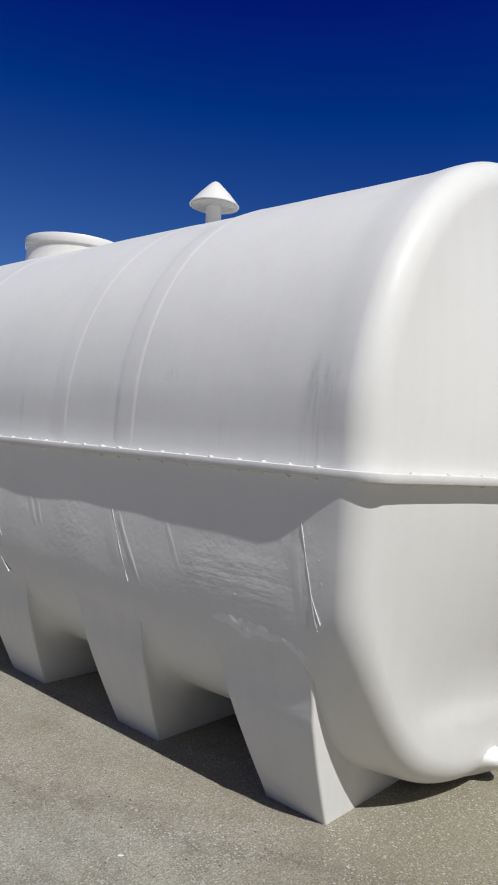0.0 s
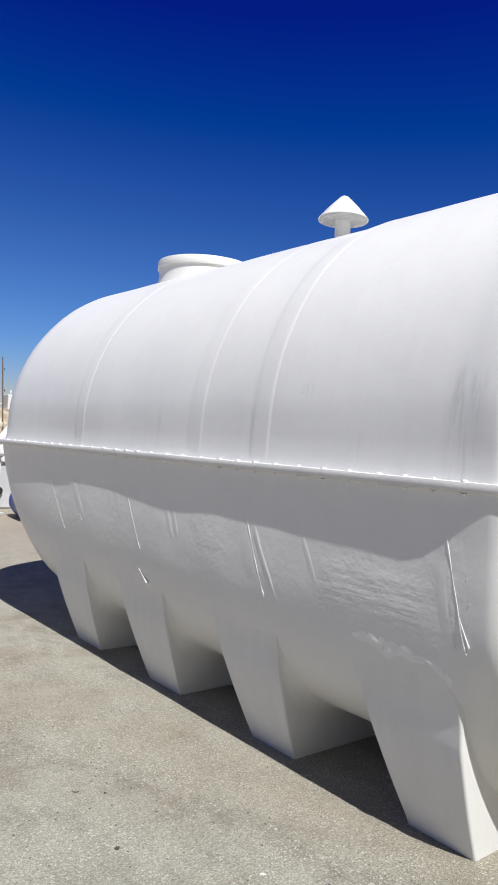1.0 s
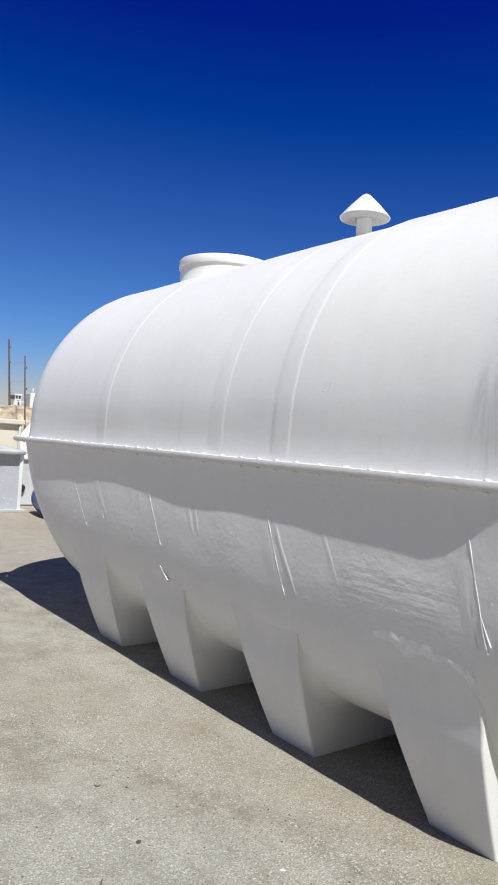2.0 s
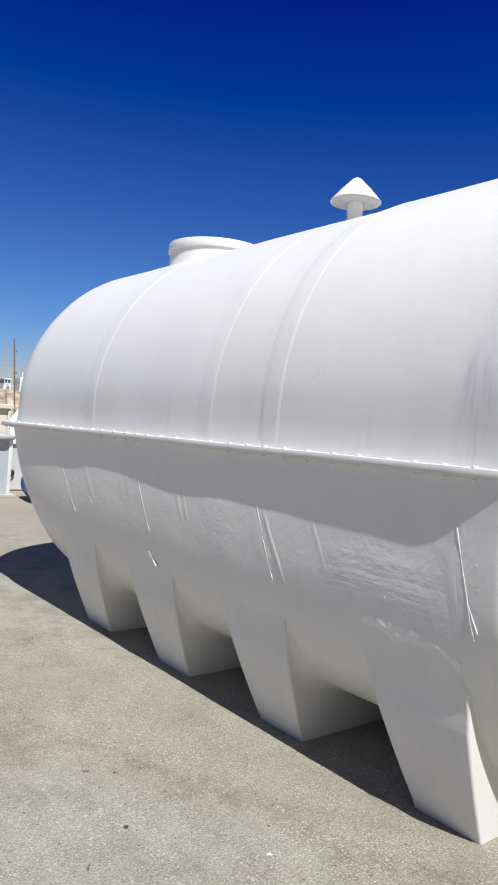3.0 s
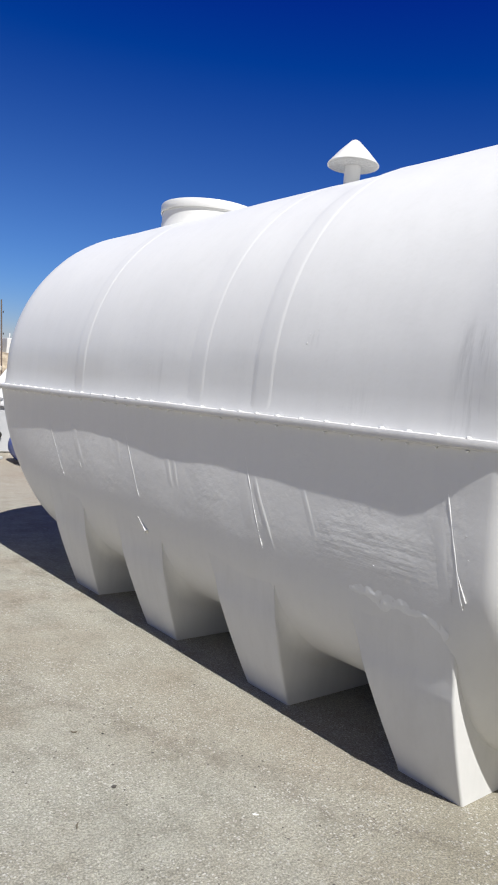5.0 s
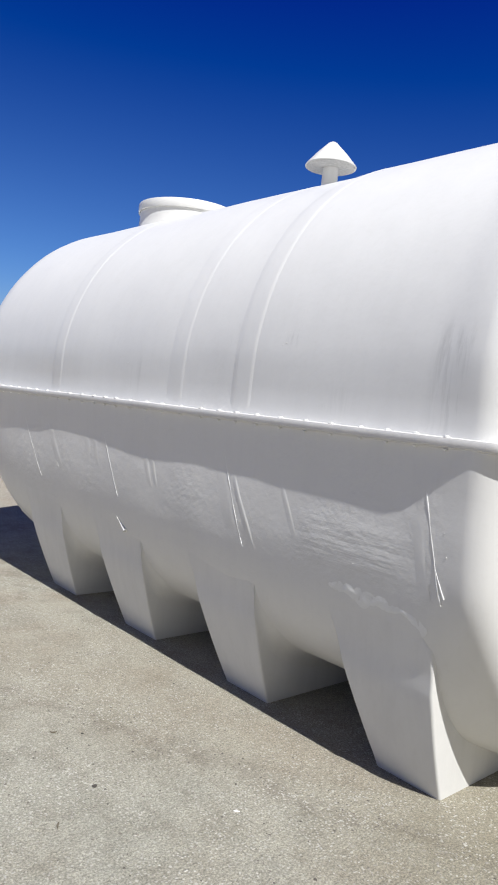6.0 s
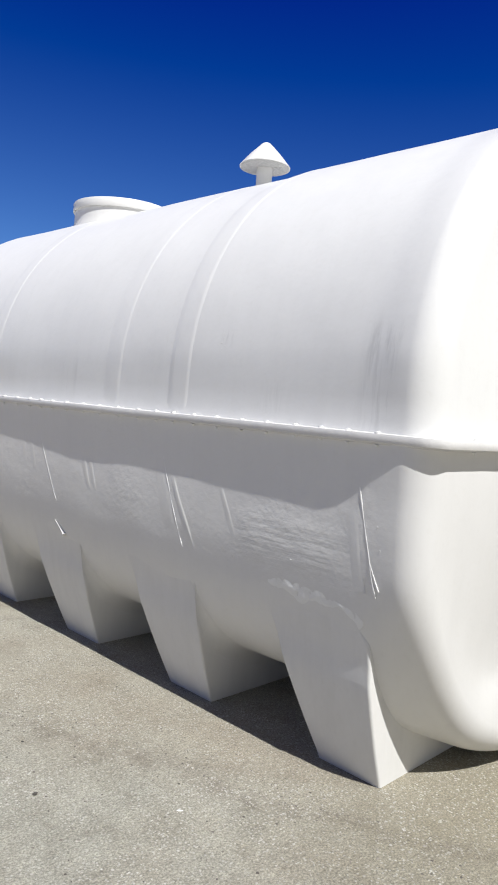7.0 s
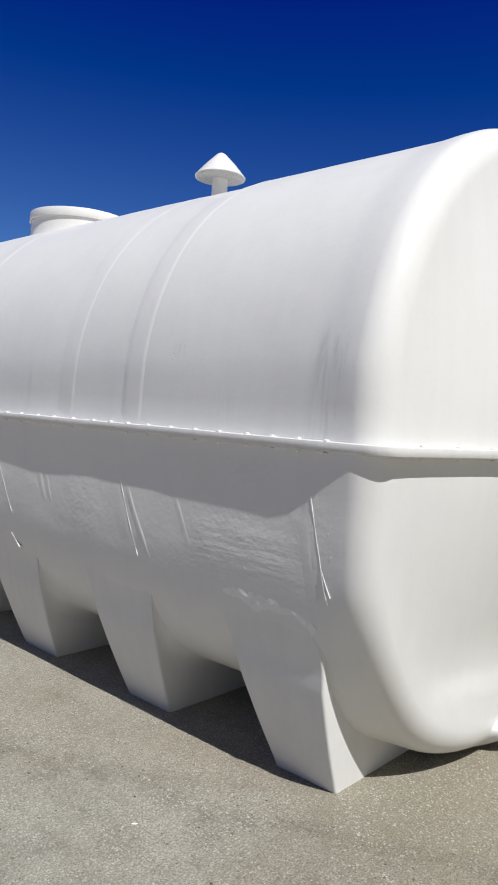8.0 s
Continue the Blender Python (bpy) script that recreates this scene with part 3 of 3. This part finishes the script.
def resin_patch():
    """A thick lap of resin over the first saddle with a lumpy, scalloped lower lip."""
    top = ((0.02, 0.668), (0.07, 0.702), (0.19, 0.737), (0.29, 0.752), (0.42, 0.750), (0.51, 0.715))
    low = ((0.02, 0.650), (0.04, 0.630), (0.07, 0.655), (0.12, 0.686), (0.19, 0.672), (0.25, 0.682), (0.31, 0.645), (0.35, 0.672), (0.40, 0.692), (0.45, 0.690), (0.51, 0.705))
    rings = []
    for i in range(141):
        y = 0.02 + 0.49 * i / 140
        za = between(top, y) + 0.008 * noise.noise(Vector((y * 21, 2, 0)))
        zb = between(low, y) + 0.007 * noise.noise(Vector((y * 34, 5, 0))) + 0.003 * noise.noise(Vector((y * 90, 5, 0)))
        ends = smooth01(min(y - 0.02, 0.51 - y) / 0.07)
        row = []
        for k in range(17):
            v = k / 16
            z = za + (zb - za) * v
            body = smooth01(v / 0.6) * (1 - smooth01((v - 0.7) / 0.3))
            lump = 0.6 + 0.75 * noise.noise(Vector((y * 38, z * 26, 4))) + 0.25 * noise.noise(Vector((y * 85, z * 60, 9)))
            row.append((side_x(y, z) + 0.0006 - 0.0029 * ends * body * max(lump, 0.0), y, z))
        rings.append(row)
    return loft(rings, closed=False)


part("resin_patch", resin_patch(), RESIN, tank, "shiny lap of white resin with a scalloped lower lip")

# Blisters and drips in the gelcoat.


def blister(y, z, rad, tall):
    """A small lump on this side of the tank."""
    if z > FLANGE_Z:
        up = (z - FLANGE_Z - STRAIGHT) / (CROWN - STRAIGHT)
        x = XC - HALF * math.sqrt(1 - up * up)
    else:
        x = keel_at(z)
    x -= swell(x, y, z, z - FLANGE_Z, UPPER_SWELL)
    bm = bmesh.new()
    bmesh.ops.create_icosphere(bm, subdivisions=2, radius=1.0)
    for v in bm.verts:
        k = 1 + 0.25 * noise.noise(v.co * 1.7 + Vector((y * 7, z * 7, 0)))
        v.co = Vector((x + v.co.x * rad * 0.18 * k, y + v.co.y * rad * 0.5 * k, z + v.co.z * rad * 0.5 * tall * k))
    return bm


for y, z, rad, tall in ((0.85, 1.664, 0.010, 1.0), (0.87, 1.655, 0.007, 1.2), (0.84, 1.70, 0.006, 2.2), (0.80, 1.72, 0.005, 3.0), (0.001, 1.637, 0.009, 1.2),
                        (2.094, 1.549, 0.006, 1.2), (2.08, 1.50, 0.004, 1.2), (2.091, 1.452, 0.005, 1.1),
                        (0.36, 0.824, 0.006, 0.8), (-0.03, 1.02, 0.005, 1.4), (-0.045, 0.94, 0.005, 1.3)):
    part("blister", blister(y, z, rad, tall), GEL_PLAIN, tank)
speckle = random.Random(6)
for _ in range(9):
    part("blister", blister(0.83 + speckle.gauss(0, 0.03), 1.68 + speckle.gauss(0, 0.03), speckle.uniform(0.0025, 0.005), speckle.uniform(1.0, 2.4)), GEL_TOP, tank)

# ---- beyond the tank ----


def roof_tank():
    """A square grey-blue panel tank under a low domed grey lid."""
    ob = thing("panel_tank", (0.9, 11.5, 0), "square grey-blue panel tank with pale bolt patches and domed lid", "tank")
    body = part("body", box((-0.45, 10.5, 0.03), (1.97, 12.6, 0.98), 0.02), PANEL, ob, smooth=False)
    part("corner_strip", box((1.955, 10.48, 0.03), (2.02, 10.56, 0.98), 0.012), FAR_WHITE, ob, "white corner strip", smooth=False)
    part("plinth", box((-0.5, 10.42, 0.0), (2.10, 12.7, 0.045), 0.008), GREY_LID, ob, smooth=False)
    rings = []
    for inset, z in ((0.06, 0.965), (0.0, 0.968), (-0.012, 0.985), (-0.012, 1.02), (0.02, 1.04), (0.12, 1.065), (0.30, 1.115), (0.5, 1.18), (0.7, 1.235), (0.9, 1.265), (1.05, 1.272)):
        rings.append(dome_ring(-0.55 + inset, 2.07 - inset, 10.38 + inset * 0.9, 12.75 - inset * 0.9, z, max(0.22 - inset * 0.1, 0.06)))
    part("lid", loft(rings, True, True, True), GREY_LID, ob, "domed grey fibreglass lid")
    rnd = random.Random(8)
    for z in (0.10, 0.15, 0.21, 0.34, 0.5, 0.58, 0.72, 0.88):
        for x in (1.86, 1.72, 1.2, 0.7, 0.2, -0.3):
            rr = rnd.uniform(0.008, 0.018)
            bm = across([(rr, 10.5), (rr * 0.9, 10.497), (rr * 0.4, 10.4955)], x + rnd.uniform(-0.05, 0.05), z + rnd.uniform(-0.03, 0.03), 9)
            part("bolt", bm, PALE_GREY, body)
    return ob


def dome_ring(x0, x1, y0, y1, z, rad):
    return rounded_rect(x0, x1, y0, y1, z, rad, 5)


roof_tank()


def white_cabinet():
    ob = thing("white_cabinet", (3.2, 12.1, 0), "white fibreglass cabinet with a black side fitting", "cabinet")
    rings = [dome_ring(2.2 + i, 4.1 - i, 11.4 + i, 12.9 - i, z, 0.12) for i, z in ((0.03, 0.0), (0.0, 0.03), (0.02, 0.86))]
    part("body", loft(rings, True, True, True), PALE_GREY, ob)
    rings = [dome_ring(2.2 - o, 4.1 + o, 11.4 - o, 12.9 + o, z, 0.12) for o, z in ((0.0, 0.855), (0.03, 0.857), (0.035, 0.93), (0.02, 0.955), (-0.2, 0.975))]
    part("lid", loft(rings, True, True, True), FAR_WHITE, ob, "bright white lid")
    part("vent_cover", across([(0.07, 11.42), (0.07, 11.36), (0.04, 11.33)], 2.33, 0.33, 16), BLACK, ob, "black round side fitting")
    return ob


white_cabinet()


def leaning_sheet():
    ob = thing("white_sheet", (3.5, 14.2, 0), "white sheet leaning behind the cabinet", "sheet")
    bm = bmesh.new()
    pts = ((3.22, 14.0, 0.0), (4.4, 14.0, 0.0), (4.4, 14.35, 1.62), (3.52, 14.35, 1.56), (3.28, 14.25, 1.28))
    front = [bm.verts.new(p) for p in pts]
    back = [bm.verts.new((p[0], p[1] + 0.03, p[2])) for p in pts]
    bm.faces.new(front)
    bm.faces.new(back)
    for i in range(5):
        bm.faces.new((front[i], front[(i + 1) % 5], back[(i + 1) % 5], back[i]))
    part("sheet", bm, FAR_WHITE, ob, smooth=False)
    return ob


leaning_sheet()


def barrel():
    ob = thing("blue_barrel", (2.31, 9.9, 0), "blue plastic barrel lying on its side", "barrel")
    rings = []
    for d, rr in ((0.0, 0.10), (0.01, 0.225), (0.04, 0.25), (0.18, 0.258), (0.20, 0.268), (0.23, 0.258), (0.45, 0.27), (0.66, 0.258), (0.69, 0.268), (0.71, 0.258), (0.84, 0.25), (0.88, 0.225), (0.89, 0.10)):
        rings.append([(2.25 + 0.14 * d + rr * math.cos(2 * math.pi * i / 32), 9.45 + d, 0.27 + rr * math.sin(2 * math.pi * i / 32)) for i in range(32)])
    part("drum", loft(rings, True, True, True), BLUE, ob)
    part("bung", across([(0.035, 9.46), (0.035, 9.44)], 2.25, 0.42, 12), BLACK, ob)
    return ob


barrel()


def cream_building():
    ob = thing("cream_shed", (1.5, 18, 0), "low cream rendered shed with a flat roof", "shed")
    part("wall", box((-3.0, 16.0, 0.0), (3.9, 20.0, 1.50)), CREAM, ob, smooth=False)
    part("roof", box((-3.1, 15.9, 1.50), (3.96, 20.1, 1.62), 0.02), CREAM, ob, smooth=False)
    part("downpipe", tube([(3.86, 15.96, 0.0), (3.86, 15.96, 1.5)], 0.035, 8), GREY_LID, ob, "grey downpipe")
    return ob


cream_building()


def rubble_bank():
    """A raised bank of sandy stone behind the yard."""
    bm = bmesh.new()
    nx, ny = 260, 44
    rows = []
    for j in range(ny + 1):
        v = j / ny
        row = []
        for i in range(nx + 1):
            x = -60 + 130 * i / nx
            y = 34 + 22 * v
            z = 2.5 * smooth01(v / 0.14) + 0.2 * smooth01((v - 0.14) / 0.5)
            z += 0.25 * smooth01(v / 0.1) * (noise.noise(Vector((x * 0.5, y * 0.5, 0))) + 0.5 * noise.noise(Vector((x * 1.7, y * 1.7, 3))))
            row.append(bm.verts.new((x, y, max(z, -0.05))))
        rows.append(row)
    for a, b in zip(rows, rows[1:]):
        for i in range(nx):
            bm.faces.new((a[i], a[i + 1], b[i + 1], b[i]))
    back = [bm.verts.new((v.co.x, 57, -0.05)) for v in rows[-1]]
    for i in range(nx):
        bm.faces.new((rows[-1][i], rows[-1][i + 1], back[i + 1], back[i]))
    return tagged(part("rubble_bank", bm, RUBBLE), "raised bank of sandy rubble and dry earth", "bank", "", "structure")


rubble_bank()


def pole(base, top, r0, r1):
    ob = thing("utility_pole", base, "weathered brown timber utility pole on the bank", "utility pole", "utility poles")
    a, b = Vector(base), Vector(top)
    part("shaft", tube([a.lerp(b, k / 6) for k in range(7)], [r0 + (r1 - r0) * k / 6 for k in range(7)], 12), TIMBER, ob)
    for z in (1.35, 0.48):
        p = a.lerp(b, 1 - 0.24 * z)
        part("insulator", turned([(0.01, -0.05), (0.03, -0.03), (0.02, 0.0), (0.03, 0.03), (0.01, 0.05)], (p.x + 0.09, p.y, p.z), 10), CABLE, ob)
    return ob


pole((12.37, 42, 2.55), (12.03, 42, 6.78), 0.065, 0.05)
pole((10.42, 33.5, 0), (10.07, 33.5, 5.02), 0.045, 0.032)


def cables():
    for a, b in (((12.16, 41.95, 5.41), (10.12, 33.45, 4.70)), ((12.25, 41.95, 4.22), (10.16, 33.45, 3.76))):
        pts = [Vector(a).lerp(Vector(b), k / 16) - Vector((0, 0, 0.03 * math.sin(math.pi * k / 16))) for k in range(17)]
        ob = thing("overhead_cable", a, "thin pale overhead cable between the poles", "cable", "overhead cables")
        part("wire", tube(pts, 0.011, 5), GREY_LID, ob)


cables()


def hut():
    ob = thing("white_hut", (12.86, 42.6, 2.5), "small white hut with blue-grey windows on the bank", "hut")
    part("wall", box((12.66, 42.05, 2.4), (13.06, 43.2, 3.22)), FAR_WHITE, ob, smooth=False)
    part("window_band", box((12.67, 42.06, 3.22), (13.05, 43.19, 3.42)), FAR_GLASS, ob, "blue-grey window band", smooth=False)
    part("roof", box((12.62, 42.0, 3.42), (13.10, 43.25, 3.51), 0.015), FAR_WHITE, ob, smooth=False)
    for x in (12.68, 12.86, 13.04):
        part("mullion", box((x - 0.018, 42.03, 3.2), (x + 0.018, 42.07, 3.44)), FAR_WHITE, ob, smooth=False)
    part("rail", box((12.5, 41.75, 3.02), (13.2, 41.79, 3.07)), FAR_WHITE, ob, smooth=False)
    for x in (12.52, 12.74, 12.96, 13.18):
        part("rail_post", box((x - 0.02, 41.75, 2.4), (x + 0.02, 41.79, 3.02)), FAR_WHITE, ob, smooth=False)
    part("door", box((12.80, 42.03, 2.55), (12.95, 42.06, 3.12)), FAR_GLASS, ob, smooth=False)
    return ob


hut()


def white_post_block():
    ob = thing("white_tower", (13.85, 42.5, 2.5), "plain white upright tank tower", "tower")
    part("body", box((13.6, 42.0, 2.4), (14.2, 43.0, 3.66), 0.03), FAR_WHITE, ob, smooth=False)
    part("rod", tube([(13.81, 42.2, 3.6), (13.81, 42.2, 3.95)], 0.03, 8), FAR_WHITE, ob)
    return ob


white_post_block()

# ---- small litter on the yard ----
DARK_STONE = plain("dark_grey_stone", (0.05, 0.045, 0.04), (0.10, 0.09, 0.08), 60, 0.9)
TWIG = plain("dry_dark_twig", (0.10, 0.085, 0.06), (0.17, 0.145, 0.105), 40, 0.9)


def pebble(name, x, y, long, wide, turn, material, label):
    """A flattened, uneven little stone lying on the ground."""
    bm = bmesh.new()
    bmesh.ops.create_icosphere(bm, subdivisions=2, radius=1.0)
    c, d = math.cos(turn), math.sin(turn)
    for v in bm.verts:
        k = 1 + 0.3 * noise.noise(v.co * 1.6 + Vector((x * 9, y * 9, 0)))
        a, b = v.co.x * long * k, v.co.y * wide * k
        v.co = Vector((x + a * c - b * d, y + a * d + b * c, max(0.4 * wide + v.co.z * wide * 0.5 * k, 0.0)))
    return tagged(part(name, bm, material), label, "stone", "loose stones")


def twig(x, y, turn, length, bend):
    pts = []
    for i in range(9):
        k = i / 8 - 0.5
        side = bend * (0.25 - k * k)
        pts.append((x + length * k * math.cos(turn) - side * math.sin(turn), y + length * k * math.sin(turn) + side * math.cos(turn), 0.003))
    return tagged(part("twig", tube(pts, [0.0016, 0.0024, 0.003, 0.003, 0.003, 0.0028, 0.0024, 0.002, 0.0012], 6), TWIG), "short dry twig lying on the gravel", "twig", "twigs")


pebble("stone_flake", -0.688, 0.352, 0.012, 0.004, 2.3, GEL_BOLT, "small bright white flake of stone on the gravel")
pebble("pebble", -1.022, 0.738, 0.011, 0.008, 0.4, DARK_STONE, "small dark grey pebble on the pale gravel")
pebble("pebble", -0.875, 1.106, 0.007, 0.005, 2.0, DARK_STONE, "small dark grey pebble on the pale gravel")
twig(-0.968, 1.177, 2.6, 0.026, 0.04)
twig(-1.228, 0.597, 1.0, 0.034, 0.01)

# ---- loose stones ----


def loose_stones():
    """Small chips and grit lying on the yard beside the tank."""
    rnd = random.Random(4)
    bm_all, faces = [], []
    shape = [(1, 0, 0), (-1, 0, 0), (0, 1, 0), (0, -1, 0), (0, 0, 1), (0, 0, -0.3)]
    tri = [(0, 2, 4), (2, 1, 4), (1, 3, 4), (3, 0, 4), (2, 0, 5), (1, 2, 5), (3, 1, 5), (0, 3, 5)]
    for _ in range(15000):
        far = rnd.random() ** 1.5
        x, y = -0.15 - 3.2 * rnd.random(), -1.2 + 8.5 * far
        r = rnd.choice((0.0016, 0.002, 0.002, 0.003, 0.003, 0.004, 0.006))
        if rnd.random() < 0.035:
            y = 2.2 * rnd.random()
            x = -0.27 - 0.41 * y + rnd.gauss(0, 0.11)
            r = rnd.choice((0.002, 0.003, 0.003, 0.004, 0.006))
            if x > -0.1:
                continue
        a, base = rnd.random() * 6.28, len(bm_all)
        for px, py, pz in shape:
            k = r * rnd.uniform(0.7, 1.25)
            bm_all.append((x + k * (px * math.cos(a) - py * math.sin(a)), y + k * (px * math.sin(a) + py * math.cos(a)), max(0.55 * k * pz, -0.001)))
        faces += [tuple(base + i for i in f) for f in tri]
    me = bpy.data.meshes.new("loose_grit")
    me.from_pydata(bm_all, [], faces)
    mat, t, p = shader("pale_grit", 0.9)
    g = t.nodes.new("ShaderNodeNewGeometry")
    t.links.new(ramp(t, g.outputs["Random Per Island"], [(0.0, (0.09, 0.08, 0.07)), (0.4, (0.22, 0.20, 0.17)), (0.8, (0.36, 0.34, 0.30)), (1.0, (0.48, 0.46, 0.42))]), p.inputs["Base Color"])
    me.materials.append(mat)
    return tagged(new("loose_grit", me), "scattered pale stone chips and grit", "grit", "", "stuff")


loose_stones()

# ---- flange bolts ----


def bolt_mesh():
    bm = bmesh.new()
    for r, z0, z1, n in ((0.0125, 0.0, 0.0025, 14), (0.0095, 0.0025, 0.006, 6), (0.0065, 0.006, 0.007, 6)):
        ring = [[bm.verts.new((r * math.cos(2 * math.pi * i / n), r * math.sin(2 * math.pi * i / n), z)) for i in range(n)] for z in (z0, z1)]
        for i in range(n):
            bm.faces.new((ring[0][i], ring[0][(i + 1) % n], ring[1][(i + 1) % n], ring[1][i]))
        bm.faces.new(ring[1])
    bmesh.ops.recalc_face_normals(bm, faces=bm.faces[:])
    me = bpy.data.meshes.new("bolt")
    bm.to_mesh(me)
    bm.free()
    me.materials.append(GEL_BOLT)
    return me


def nut_mesh():
    bm = bmesh.new()
    for r, z0, z1, n in ((0.0090, 0.0, -0.0015, 14), (0.0060, -0.0015, -0.005, 6), (0.0035, -0.005, -0.007, 8)):
        ring = [[bm.verts.new((r * math.cos(2 * math.pi * i / n), r * math.sin(2 * math.pi * i / n), z)) for i in range(n)] for z in (z0, z1)]
        for i in range(n):
            bm.faces.new((ring[0][i], ring[0][(i + 1) % n], ring[1][(i + 1) % n], ring[1][i]))
        bm.faces.new(ring[1])
    bmesh.ops.recalc_face_normals(bm, faces=bm.faces[:])
    me = bpy.data.meshes.new("nut")
    bm.to_mesh(me)
    bm.free()
    me.materials.append(GEL_BOLT)
    return me


def bolts():
    top, under = bolt_mesh(), nut_mesh()
    rnd = random.Random(2)
    places = []
    y = NEAR + 0.20
    while y < FAR - 0.15:
        places += [(XC - HALF - 0.021, y), (XC + HALF + 0.021, y + 0.03)]
        y += rnd.choice((0.125, 0.14, 0.15, 0.165))
    x = XC - HALF + 0.2
    while x < XC + HALF - 0.15:
        places += [(x, NEAR - 0.028), (x, FAR + 0.036)]
        x += rnd.choice((0.16, 0.18, 0.2))
    places += [(XC - HALF + 0.045, NEAR + 0.045), (XC + HALF - 0.045, NEAR + 0.045)]
    for bx, by in places:
        by -= bow(bx) * smooth01((NEAR + 0.35 - by) / 0.35)
        for name, me, z in (("bolt", top, FLANGE_Z + 0.0155), ("nut", under, FLANGE_Z - 0.0245)):
            ob = new(name, me)
            ob.parent = tank
            ob.matrix_parent_inverse = Matrix.Translation(-tank.location)
            ob.location = (bx, by, z)
            ob.rotation_euler = (rnd.uniform(-0.08, 0.08), rnd.uniform(-0.08, 0.08), rnd.random() * 3)


bolts()
